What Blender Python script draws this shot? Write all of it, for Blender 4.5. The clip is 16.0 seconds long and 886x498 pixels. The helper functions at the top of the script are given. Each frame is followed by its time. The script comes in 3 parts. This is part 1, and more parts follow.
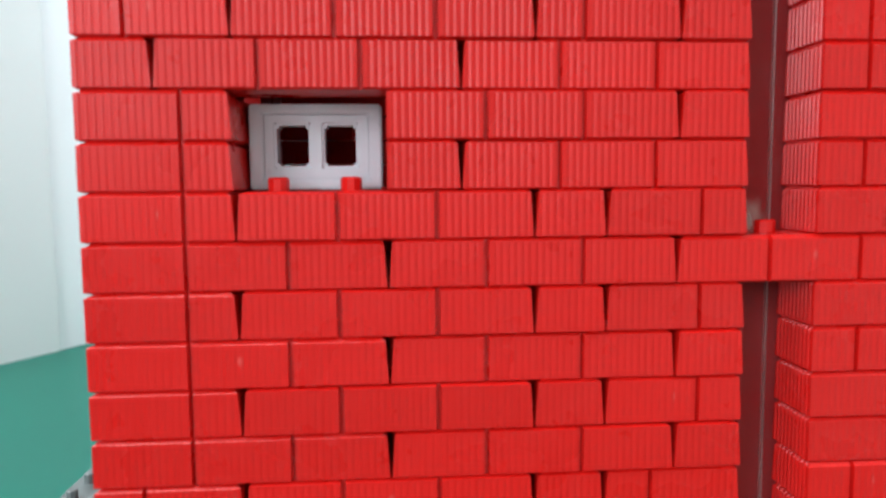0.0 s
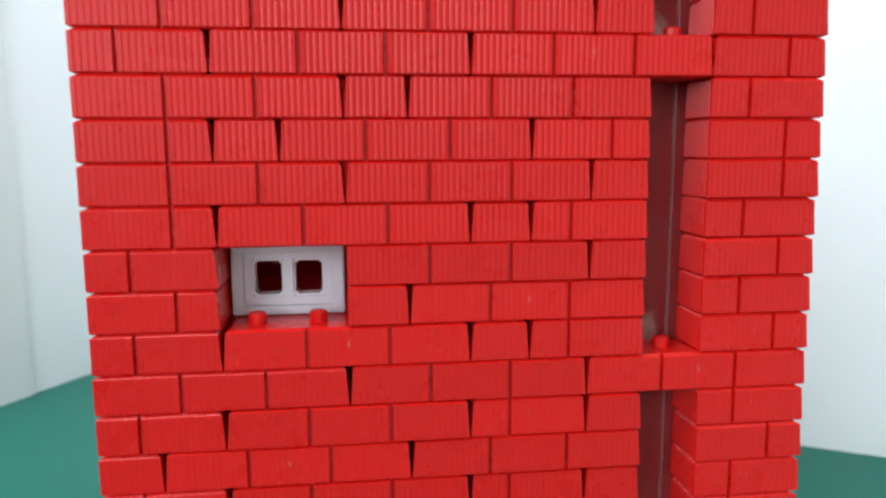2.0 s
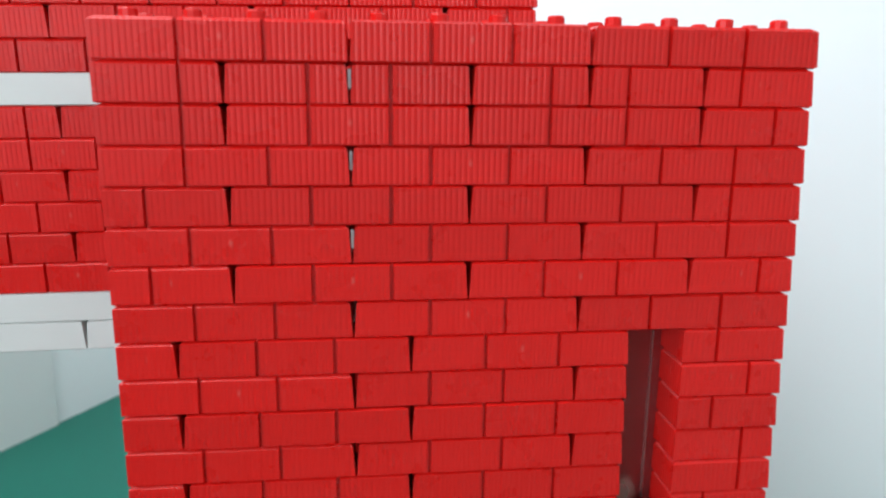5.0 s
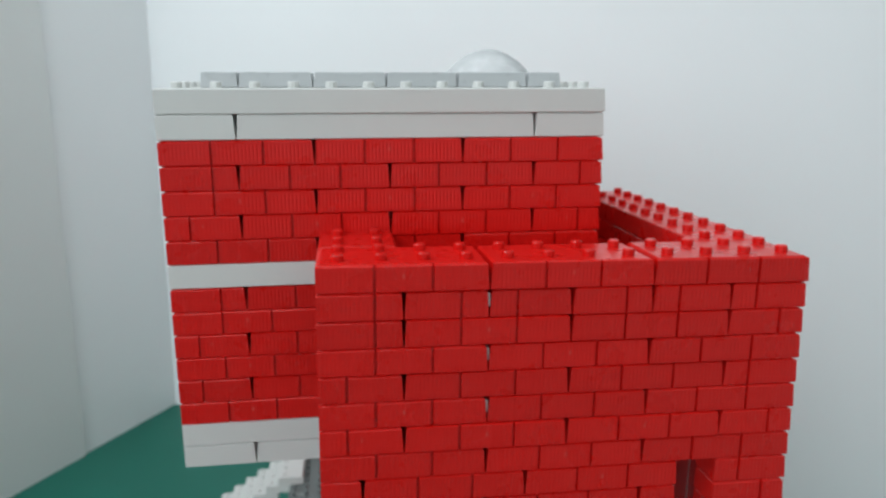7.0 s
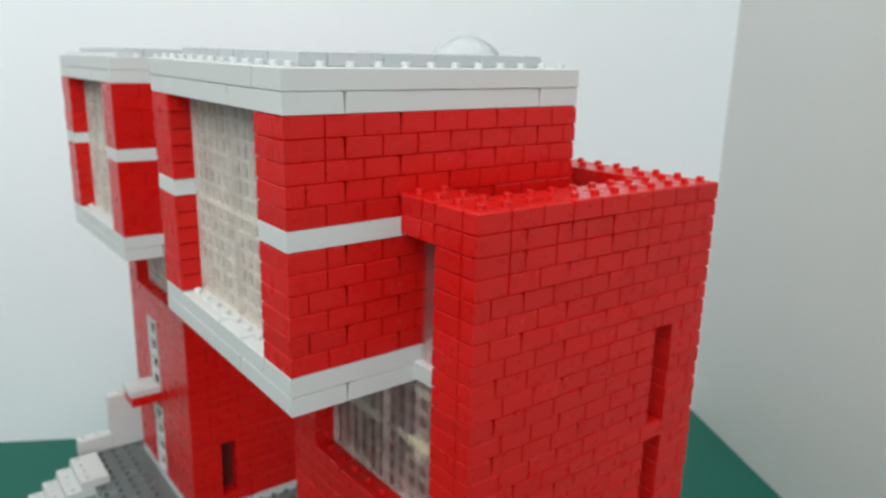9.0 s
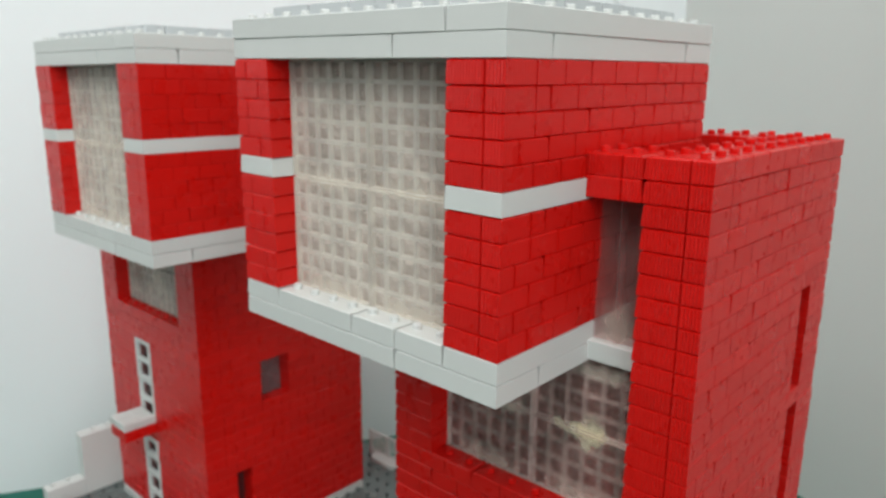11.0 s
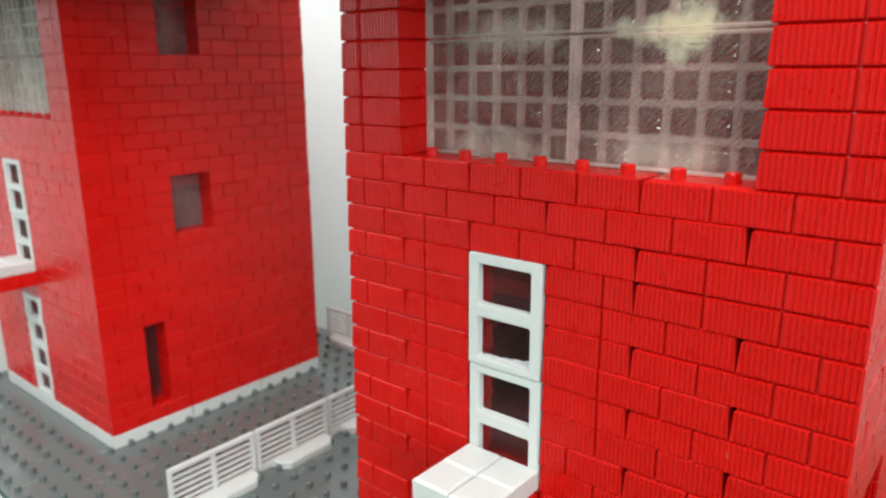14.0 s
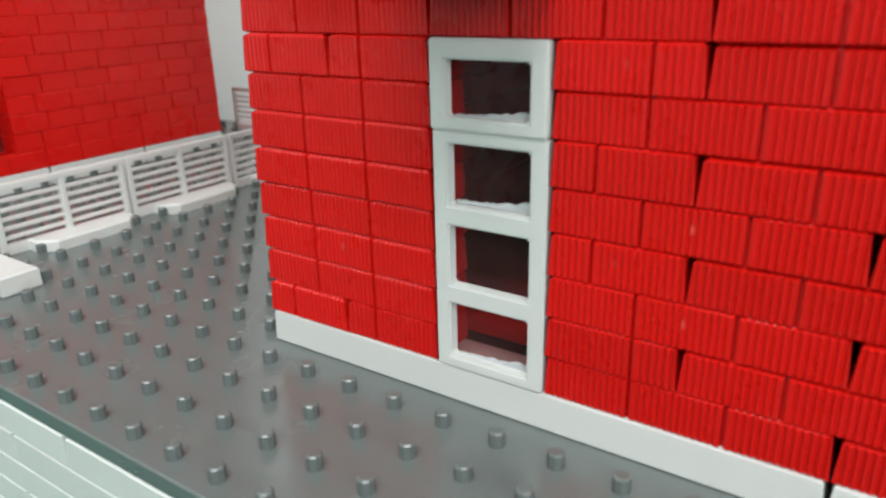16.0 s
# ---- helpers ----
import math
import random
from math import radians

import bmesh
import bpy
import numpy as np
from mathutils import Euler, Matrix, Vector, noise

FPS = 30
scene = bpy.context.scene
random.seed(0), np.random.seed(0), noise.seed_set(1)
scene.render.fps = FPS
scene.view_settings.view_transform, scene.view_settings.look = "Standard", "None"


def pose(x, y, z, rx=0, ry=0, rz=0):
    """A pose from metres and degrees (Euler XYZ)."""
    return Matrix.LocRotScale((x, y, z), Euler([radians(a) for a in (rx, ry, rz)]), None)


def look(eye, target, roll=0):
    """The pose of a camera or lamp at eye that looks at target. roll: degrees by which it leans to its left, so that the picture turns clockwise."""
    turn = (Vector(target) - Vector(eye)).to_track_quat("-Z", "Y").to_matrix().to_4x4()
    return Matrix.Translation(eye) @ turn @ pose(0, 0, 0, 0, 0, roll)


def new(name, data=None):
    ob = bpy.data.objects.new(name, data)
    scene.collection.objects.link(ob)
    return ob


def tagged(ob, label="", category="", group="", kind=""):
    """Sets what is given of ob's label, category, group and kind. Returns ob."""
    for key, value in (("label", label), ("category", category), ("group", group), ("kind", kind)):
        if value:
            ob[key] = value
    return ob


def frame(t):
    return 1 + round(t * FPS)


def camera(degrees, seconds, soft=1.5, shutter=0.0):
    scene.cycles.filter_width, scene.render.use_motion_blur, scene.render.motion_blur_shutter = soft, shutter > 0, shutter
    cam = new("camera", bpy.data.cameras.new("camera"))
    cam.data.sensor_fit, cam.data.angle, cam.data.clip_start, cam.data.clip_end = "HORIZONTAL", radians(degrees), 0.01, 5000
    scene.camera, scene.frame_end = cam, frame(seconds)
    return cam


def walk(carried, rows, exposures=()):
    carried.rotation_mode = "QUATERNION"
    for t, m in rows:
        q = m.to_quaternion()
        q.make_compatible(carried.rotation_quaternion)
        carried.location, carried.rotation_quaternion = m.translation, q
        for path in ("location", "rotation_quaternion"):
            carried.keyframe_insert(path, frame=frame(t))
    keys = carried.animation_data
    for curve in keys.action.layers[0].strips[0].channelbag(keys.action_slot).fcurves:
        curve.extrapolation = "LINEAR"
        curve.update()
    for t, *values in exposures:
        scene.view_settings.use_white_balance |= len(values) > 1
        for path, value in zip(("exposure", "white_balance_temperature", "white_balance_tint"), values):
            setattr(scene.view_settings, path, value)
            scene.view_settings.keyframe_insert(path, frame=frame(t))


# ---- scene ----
P = 0.01          # stud pitch
H = 0.00665       # brick height
cam = camera(63.24, 16.0, soft=2.3)
cam.data.dof.use_dof, cam.data.dof.focus_distance, cam.data.dof.aperture_fstop = True, 0.145, 30
PATH = [
    # seconds, x, y, z in studs, yaw, pitch, roll
    (0.0, 4.04, -9.66, 7.40, -4.19, -5.18, 0.49),
    (0.5, 4.02, -9.90, 9.60, -5.86, -6.37, 1.08),
    (1.0, 4.76, -10.53, 11.96, -5.98, -6.71, 1.93),
    (1.5, 4.50, -11.15, 13.63, -5.39, -6.84, 0.60),
    (2.0, 4.19, -11.44, 15.52, -6.80, -8.09, 0.30),
    (2.5, 4.07, -11.81, 17.11, -7.59, -8.79, -0.35),
    (3.0, 4.20, -11.89, 18.87, -7.46, -8.86, -0.54),
    (3.5, 4.18, -11.74, 20.38, -7.76, -10.06, -0.53),
    (4.0, 4.13, -11.86, 22.13, -7.13, -10.62, -0.34),
    (4.5, 4.12, -12.01, 23.86, -7.11, -11.74, -0.93),
    (5.0, 4.25, -12.01, 25.49, -6.05, -12.30, -0.51),
    (5.2, 4.30, -12.12, 26.12, -5.57, -12.03, -0.49),
    (7.3, -0.12, -17.13, 30.52, -9.16, -12.33, -0.61),
    (7.5, -0.71, -17.82, 30.02, -11.67, -12.85, -0.66),
    (8.0, -3.89, -17.76, 29.29, -20.27, -13.64, -0.08),
    (8.5, -7.95, -16.93, 30.01, -30.17, -14.67, -0.66),
    (9.0, -12.92, -14.99, 30.64, -37.62, -14.42, -1.51),
    (9.5, -15.15, -12.14, 30.58, -40.75, -15.49, -0.36),
    (9.7, -15.91, -11.12, 30.90, -42.12, -16.08, -0.87),
    (11.8, -18.52, -6.03, 25.18, -48.37, -11.04, 0.50),
    (12.0, -17.56, -5.70, 24.20, -48.05, -10.75, 0.30),
    (12.5, -15.99, -4.90, 21.72, -48.52, -10.76, 0.83),
    (13.0, -15.46, -3.79, 20.08, -49.03, -12.69, -0.00),
    (13.5, -13.88, -2.57, 18.58, -49.02, -13.59, -0.64),
    (14.0, -12.47, -1.64, 16.63, -50.25, -14.09, 0.34),
    (14.5, -11.25, -1.26, 14.27, -48.97, -15.08, 0.93),
    (15.0, -9.91, 0.42, 10.72, -50.49, -16.00, 1.55),
    (15.3, -9.24, 0.95, 9.45, -52.16, -16.19, 0.29),
    (15.5, -9.09, 1.15, 8.77, -53.52, -17.18, 0.09),
    (15.7, -8.93, 1.33, 8.17, -54.94, -18.86, 0.78),
    (16.0, -8.86, 1.73, 6.70, -55.95, -20.23, 1.30),
]
walk(cam, [(t, pose(x * P, y * P, z * P, 90 + pitch, roll, yaw)) for t, x, y, z, yaw, pitch, roll in PATH],
     exposures=[(0.0, 0.21, 6230, 10), (2.0, -0.04, 6230, 10), (4.0, -0.28, 6230, 10), (5.2, -0.38, 6230, 10), (7.3, -1.05, 6380, 10), (8.2, -0.95, 6450, 10), (9.7, -0.82, 6600, 10),
                (11.8, -0.84, 6720, 10), (12.5, -0.58, 6720, 10), (13.0, -0.25, 6720, 10), (14.2, -0.06, 6720, 10), (15.0, -0.2, 6720, 10), (16.0, -0.08, 6720, 10)])

# ---- light ----
world = bpy.data.worlds.new("room_light")
scene.world = world
world.use_nodes = True
world.node_tree.nodes["Background"].inputs[0].default_value = (0.80, 0.90, 0.92, 1)
world.node_tree.nodes["Background"].inputs[1].default_value = 0.35


def area(name, eye, target, sx, sy, power, colour):
    lamp = bpy.data.lights.new(name, "AREA")
    lamp.shape, lamp.size, lamp.size_y, lamp.energy, lamp.color = "RECTANGLE", sx, sy, power, colour
    ob = new(name, lamp)
    ob.matrix_world = look(eye, target)
    return ob


# two unseen lamps added free in the room, placed to balance the faces
area("front_left_lamp", (-1.1, -1.85, 0.78), (0.0, 0.2, 0.1), 1.4, 1.2, 38, (0.87, 0.96, 1.0))
area("left_overhead_lamp", (-0.47, -0.07, 0.98), (0.0, 0.25, 0.1), 0.7, 0.7, 13, (0.95, 0.99, 1.0))


# ---- materials ----
def material(name):
    m = bpy.data.materials.new(name)
    m.use_nodes = True
    return m, m.node_tree.nodes, m.node_tree.links, m.node_tree.nodes["Principled BSDF"]


def mould_mark(n, l, b, tc, info, fine, base, colour):
    """The small pale mark that the mould leaves in the middle of a brick's face, on some of the bricks."""
    def node(kind, op, *ins):
        k = n.new(kind)
        k.operation = op
        for i, a in enumerate(ins):
            if isinstance(a, (int, float, tuple)):
                k.inputs[i].default_value = a
            else:
                l.new(a, k.inputs[i])
        return k

    mid = node("ShaderNodeVectorMath", "SUBTRACT", tc.outputs["Generated"], (0.5, 0.5, 0.58))
    big = node("ShaderNodeVectorMath", "MULTIPLY", mid.outputs[0], (90.0, 90.0, 7.5))
    one = node("ShaderNodeVectorMath", "MULTIPLY", big.outputs[0], (1.0, 0.0, 1.0))
    two = node("ShaderNodeVectorMath", "MULTIPLY", big.outputs[0], (0.0, 1.0, 1.0))
    a = node("ShaderNodeVectorMath", "LENGTH", one.outputs[0])
    c = node("ShaderNodeVectorMath", "LENGTH", two.outputs[0])
    near = node("ShaderNodeMath", "MINIMUM", a.outputs["Value"], c.outputs["Value"])
    soft = node("ShaderNodeMath", "SUBTRACT", 1.0, near.outputs[0])
    soft.use_clamp = True
    pick = node("ShaderNodeMath", "GREATER_THAN", info.outputs["Random"], 0.72)
    some = node("ShaderNodeMath", "MULTIPLY", soft.outputs[0], pick.outputs[0])
    worn = node("ShaderNodeMath", "MULTIPLY", some.outputs[0], fine.outputs["Fac"])
    mix = n.new("ShaderNodeMix")
    mix.data_type = "RGBA"
    l.new(worn.outputs[0], mix.inputs["Factor"])
    l.new(base.outputs[0], mix.inputs["A"])
    mix.inputs["B"].default_value = (*colour, 1)
    l.new(mix.outputs["Result"], b.inputs["Base Color"])


def plastic(name, colour, rough=0.35, vary=0.08, grain=260.0, bump=0.03, scuff=0.12, spec=0.5, mark=None):
    """Moulded plastic: a slightly different tone for each piece, faint scuffs and a finely uneven skin."""
    m, n, l, b = material(name)
    info = n.new("ShaderNodeObjectInfo")
    geo = n.new("ShaderNodeNewGeometry")
    tc = n.new("ShaderNodeTexCoord")
    cloud = n.new("ShaderNodeTexNoise")
    cloud.inputs["Scale"].default_value, cloud.inputs["Detail"].default_value = grain, 4
    fine = n.new("ShaderNodeTexNoise")
    fine.inputs["Scale"].default_value, fine.inputs["Detail"].default_value = grain * 9, 3
    l.new(geo.outputs["Position"], cloud.inputs["Vector"])
    l.new(geo.outputs["Position"], fine.inputs["Vector"])
    mix = n.new("ShaderNodeMath")
    mix.operation = "MULTIPLY_ADD"
    l.new(info.outputs["Random"], mix.inputs[0])
    mix.inputs[1].default_value, mix.inputs[2].default_value = vary, 1 - vary / 2
    tone = n.new("ShaderNodeMath")
    tone.operation = "MULTIPLY_ADD"
    l.new(cloud.outputs["Fac"], tone.inputs[0])
    tone.inputs[1].default_value = vary * 0.4
    l.new(mix.outputs[0], tone.inputs[2])
    hsv = n.new("ShaderNodeHueSaturation")
    hsv.inputs["Color"].default_value = (*colour, 1)
    l.new(tone.outputs[0], hsv.inputs["Value"])
    l.new(hsv.outputs[0], b.inputs["Base Color"])
    if mark:
        mould_mark(n, l, b, tc, info, fine, hsv, mark)
    r = n.new("ShaderNodeMapRange")
    r.inputs["From Min"].default_value, r.inputs["From Max"].default_value = 0.3, 0.7
    r.inputs["To Min"].default_value, r.inputs["To Max"].default_value = rough - scuff / 2, rough + scuff
    l.new(cloud.outputs["Fac"], r.inputs["Value"])
    l.new(r.outputs[0], b.inputs["Roughness"])
    bp = n.new("ShaderNodeBump")
    bp.inputs["Strength"].default_value, bp.inputs["Distance"].default_value = bump, 0.0003
    l.new(fine.outputs["Fac"], bp.inputs["Height"])
    l.new(bp.outputs[0], b.inputs["Normal"])
    b.inputs["Specular IOR Level"].default_value = spec
    return m


RED = plastic("red_plastic", (0.58, 0.0065, 0.0045), 0.28, 0.12, grain=120.0, bump=0.0, scuff=0.08, spec=0.32, mark=(0.72, 0.16, 0.14))
# darker copy of RED that holds the shade inside the towers
RED_SHADED = plastic("red_plastic_shaded", (0.50, 0.008, 0.010), 0.5, 0.10)
WHITE = plastic("white_plastic", (0.63, 0.64, 0.62), 0.36, 0.06)
GREY = plastic("grey_plastic", (0.115, 0.135, 0.131), 0.19, 0.12, 60, spec=0.65)
FRAME = plastic("white_window_plastic", (0.64, 0.61, 0.65), 0.33, 0.04)
CLOUDY = plastic("cloudy_white_plastic", (0.50, 0.52, 0.53), 0.3, 0.05)


def clear_plastic(name, milk, tint, hatch, gloss=0.12, low=0.7, high=1.4, ior=1.5, haze_and_bounce=(0.82, 0.78, 0.70)):
    """Clear moulded plastic seen through: tinted, a little cloudy, glossy, with fine slanting hatching on its face. Its
    haze colour can also hold red bounced from inside.
    """
    m, n, l, b = material(name)
    n.remove(b)
    geo = n.new("ShaderNodeNewGeometry")
    wave = n.new("ShaderNodeTexWave")
    wave.bands_direction = "DIAGONAL"
    wave.inputs["Scale"].default_value, wave.inputs["Distortion"].default_value = 400, 2.0
    l.new(geo.outputs["Position"], wave.inputs["Vector"])
    bp = n.new("ShaderNodeBump")
    bp.inputs["Strength"].default_value, bp.inputs["Distance"].default_value = hatch, 0.0003
    l.new(wave.outputs["Fac"], bp.inputs["Height"])
    see = n.new("ShaderNodeBsdfTransparent")
    see.inputs["Color"].default_value = (*tint, 1)
    shine = n.new("ShaderNodeBsdfGlossy")
    shine.inputs["Roughness"].default_value = gloss
    l.new(bp.outputs[0], shine.inputs["Normal"])
    edge = n.new("ShaderNodeFresnel")
    edge.inputs["IOR"].default_value = ior
    l.new(bp.outputs[0], edge.inputs["Normal"])
    clear = n.new("ShaderNodeMixShader")
    l.new(edge.outputs[0], clear.inputs[0])
    l.new(see.outputs[0], clear.inputs[1])
    l.new(shine.outputs[0], clear.inputs[2])
    haze = n.new("ShaderNodeBsdfDiffuse")
    haze.inputs["Color"].default_value = (*haze_and_bounce, 1)
    thin = n.new("ShaderNodeBsdfTranslucent")
    thin.inputs["Color"].default_value = (*haze_and_bounce, 1)
    both = n.new("ShaderNodeMixShader")
    both.inputs[0].default_value = 0.4
    l.new(haze.outputs[0], both.inputs[1])
    l.new(thin.outputs[0], both.inputs[2])
    cloud = n.new("ShaderNodeTexNoise")
    cloud.inputs["Scale"].default_value, cloud.inputs["Detail"].default_value = 90, 5
    l.new(geo.outputs["Position"], cloud.inputs["Vector"])
    r = n.new("ShaderNodeMapRange")
    r.inputs["From Min"].default_value, r.inputs["From Max"].default_value = 0.35, 0.75
    r.inputs["To Min"].default_value, r.inputs["To Max"].default_value = milk * low, milk * high
    l.new(cloud.outputs["Fac"], r.inputs["Value"])
    mix = n.new("ShaderNodeMixShader")
    if hatch > 0.5:
        lines = n.new("ShaderNodeMapRange")
        lines.inputs["From Min"].default_value = 0.25
        lines.inputs["To Min"].default_value, lines.inputs["To Max"].default_value = 0.45, 1.75
        l.new(wave.outputs["Fac"], lines.inputs["Value"])
        cut = n.new("ShaderNodeMath")
        cut.operation = "MULTIPLY"
        l.new(r.outputs[0], cut.inputs[0])
        l.new(lines.outputs[0], cut.inputs[1])
        l.new(cut.outputs[0], mix.inputs[0])
    else:
        l.new(r.outputs[0], mix.inputs[0])
    l.new(clear.outputs[0], mix.inputs[1])
    l.new(both.outputs[0], mix.inputs[2])
    l.new(mix.outputs[0], n["Material Output"].inputs["Surface"])
    return m


def dried_glue(name, colour, strength):
    """A film of dried glue: thick in its middle, thinning out to a cloudy ragged rim."""
    m, n, l, b = material(name)
    tc = n.new("ShaderNodeTexCoord")
    geo = n.new("ShaderNodeNewGeometry")
    mid = n.new("ShaderNodeVectorMath")
    mid.operation = "SUBTRACT"
    l.new(tc.outputs["Generated"], mid.inputs[0])
    mid.inputs[1].default_value = (0.5, 0.5, 0.5)
    flat = n.new("ShaderNodeVectorMath")
    flat.operation = "MULTIPLY"
    l.new(mid.outputs[0], flat.inputs[0])
    flat.inputs[1].default_value = (0, 2, 2)
    size = n.new("ShaderNodeVectorMath")
    size.operation = "LENGTH"
    l.new(flat.outputs[0], size.inputs[0])
    noise = n.new("ShaderNodeTexNoise")
    noise.inputs["Scale"].default_value, noise.inputs["Detail"].default_value = 230, 6
    l.new(geo.outputs["Position"], noise.inputs["Vector"])
    d = n.new("ShaderNodeMath")
    d.operation = "MULTIPLY_ADD"
    l.new(noise.outputs["Fac"], d.inputs[0])
    d.inputs[1].default_value, d.inputs[2].default_value = 1.5, 0.15
    e = n.new("ShaderNodeMath")
    e.operation = "SUBTRACT"
    l.new(d.outputs[0], e.inputs[0])
    l.new(size.outputs["Value"], e.inputs[1])
    r = n.new("ShaderNodeMapRange")
    r.inputs["From Min"].default_value, r.inputs["From Max"].default_value = 0.0, 0.55
    r.inputs["To Min"].default_value, r.inputs["To Max"].default_value = 0.0, strength
    l.new(e.outputs[0], r.inputs["Value"])
    b.inputs["Base Color"].default_value = (*colour, 1)
    b.inputs["Roughness"].default_value = 0.5
    l.new(r.outputs[0], b.inputs["Alpha"])
    return m


GLUE = dried_glue("dried_glue", (0.72, 0.66, 0.48), 0.75)
FILM = dried_glue("thin_dried_glue", (0.78, 0.71, 0.60), 0.32)
CLEAR = clear_plastic("clear_plastic_sheet", 0.42, (0.94, 0.89, 0.85), 0.45, ior=1.6, haze_and_bounce=(0.72, 0.67, 0.62))
CLEAR_BAR = clear_plastic("clear_plastic_lattice", 0.55, (0.94, 0.91, 0.88), 0.0, haze_and_bounce=(0.74, 0.71, 0.66))
# reddish haze and tint imitate light bounced off the red interior
CLEAR_LOW = clear_plastic("clear_plastic_low_sheet", 0.08, (0.94, 0.76, 0.74), 1.0, 0.06, 0.6, 1.5, ior=1.8, haze_and_bounce=(0.88, 0.70, 0.64))
LOW_RIM = clear_plastic("clear_plastic_low_rim", 0.3, (0.92, 0.82, 0.80), 0.0, 0.08, 0.7, 1.4, ior=1.6, haze_and_bounce=(0.86, 0.76, 0.72))
LOW_BAR = clear_plastic("clear_plastic_low_lattice", 0.19, (0.92, 0.78, 0.75), 0.0, 0.06, 0.6, 1.5, ior=1.7, haze_and_bounce=(0.86, 0.68, 0.63))
SMOKE = clear_plastic("clear_plastic_plain", 0.03, (0.92, 0.72, 0.72), 0.03, ior=1.25, haze_and_bounce=(0.7, 0.3, 0.3))
SLOT = clear_plastic("clear_plastic_slot", 0.13, (0.90, 0.62, 0.62), 0.05, 0.25, ior=1.3, haze_and_bounce=(0.60, 0.20, 0.20))
# extra milk and pink paint the pale reflection on the far square panes
PALE_SHEEN = clear_plastic("clear_plastic_pale_sheen", 0.26, (0.86, 0.70, 0.70), 0.05, 0.3, ior=1.35, haze_and_bounce=(0.72, 0.50, 0.50))
DOME = clear_plastic("clear_plastic_dome", 0.5, (0.99, 0.99, 0.99), 0.0, ior=1.12, haze_and_bounce=(0.90, 0.92, 0.93))
DULL = clear_plastic("clear_plastic_scuffed", 0.16, (0.86, 0.70, 0.70), 0.05, 0.3, ior=1.35, haze_and_bounce=(0.7, 0.45, 0.42))


def painted(name, colour, rough, scale, vary, bump=0.1, dist=0.001):
    m, n, l, b = material(name)
    geo = n.new("ShaderNodeNewGeometry")
    big = n.new("ShaderNodeTexNoise")
    big.inputs["Scale"].default_value, big.inputs["Detail"].default_value = scale, 5
    fine = n.new("ShaderNodeTexNoise")
    fine.inputs["Scale"].default_value, fine.inputs["Detail"].default_value = scale * 40, 3
    l.new(geo.outputs["Position"], big.inputs["Vector"])
    l.new(geo.outputs["Position"], fine.inputs["Vector"])
    r = n.new("ShaderNodeMapRange")
    r.inputs["To Min"].default_value, r.inputs["To Max"].default_value = 1 - vary, 1 + vary
    l.new(big.outputs["Fac"], r.inputs["Value"])
    hsv = n.new("ShaderNodeHueSaturation")
    hsv.inputs["Color"].default_value = (*colour, 1)
    l.new(r.outputs[0], hsv.inputs["Value"])
    l.new(hsv.outputs[0], b.inputs["Base Color"])
    b.inputs["Roughness"].default_value = rough
    bp = n.new("ShaderNodeBump")
    bp.inputs["Strength"].default_value, bp.inputs["Distance"].default_value = bump, dist
    l.new(fine.outputs["Fac"], bp.inputs["Height"])
    l.new(bp.outputs[0], b.inputs["Normal"])
    return m


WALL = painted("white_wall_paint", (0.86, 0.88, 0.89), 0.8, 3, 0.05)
# off-white, toned down below WALL: weaker light there is put in the colour
WALL_SHADED = painted("shaded_side_wall", (0.70, 0.71, 0.68), 0.8, 3, 0.05)
GREEN = painted("green_table_top", (0.014, 0.145, 0.105), 0.5, 8, 0.10, 0.05, 0.0005)
GREEN.node_tree.nodes["Principled BSDF"].inputs["Specular IOR Level"].default_value = 0.25
# darker tone for an unseen wall, so it bounces little light
ROOM = painted("unseen_wall_tone", (0.46, 0.46, 0.44), 0.8, 3, 0.05)
PANEL = painted("panel_paint", (0.74, 0.76, 0.75), 0.7, 3, 0.05)
FLOOR = painted("floor_paint", (0.35, 0.33, 0.30), 0.6, 4, 0.1)


# ---- mesh tools ----
def mesh_of(name, verts, faces, mat, smooth=False):
    me = bpy.data.meshes.new(name)
    me.from_pydata(verts, [], faces)
    me.materials.append(mat)
    if smooth:
        me.polygons.foreach_set("use_smooth", [True] * len(me.polygons))
    me.update()
    return me


def place(name, me, parent=None, at=(0, 0, 0), label="", turn=0.0):
    """Links one mesh as an object, at a place in studs."""
    ob = new(name, me)
    ob.parent = parent
    ob.location = Vector(at) * P
    ob.rotation_euler[2] = radians(turn)
    return tagged(ob, label) if label else ob


def box_data(x0, x1, y0, y1, z0, z1, bev=0.0):
    """Corners and faces of a box in studs, its upper edges eased by bev."""
    if bev <= 0:
        v = [(x, y, z) for z in (z0, z1) for x, y in ((x0, y0), (x1, y0), (x1, y1), (x0, y1))]
        rings = 2
    else:
        v = []
        for z, i in ((z0, bev), (z0 + bev, 0), (z1 - bev, 0), (z1, bev)):
            v += [(x0 + i, y0 + i, z), (x1 - i, y0 + i, z), (x1 - i, y1 - i, z), (x0 + i, y1 - i, z)]
        rings = 4
    f = [(3, 2, 1, 0)]
    for k in range(rings - 1):
        f += [(4 * k + i, 4 * k + (i + 1) % 4, 4 * k + 4 + (i + 1) % 4, 4 * k + 4 + i) for i in range(4)]
    f.append(tuple(4 * (rings - 1) + i for i in range(4)))
    return [Vector(c) * P for c in v], f


def boxes_mesh(name, list_of_boxes, mat, bev=0.03):
    v, f = [], []
    for b in list_of_boxes:
        bv, bf = box_data(*b, bev=bev)
        f += [tuple(i + len(v) for i in q) for q in bf]
        v += bv
    return mesh_of(name, v, f, mat)


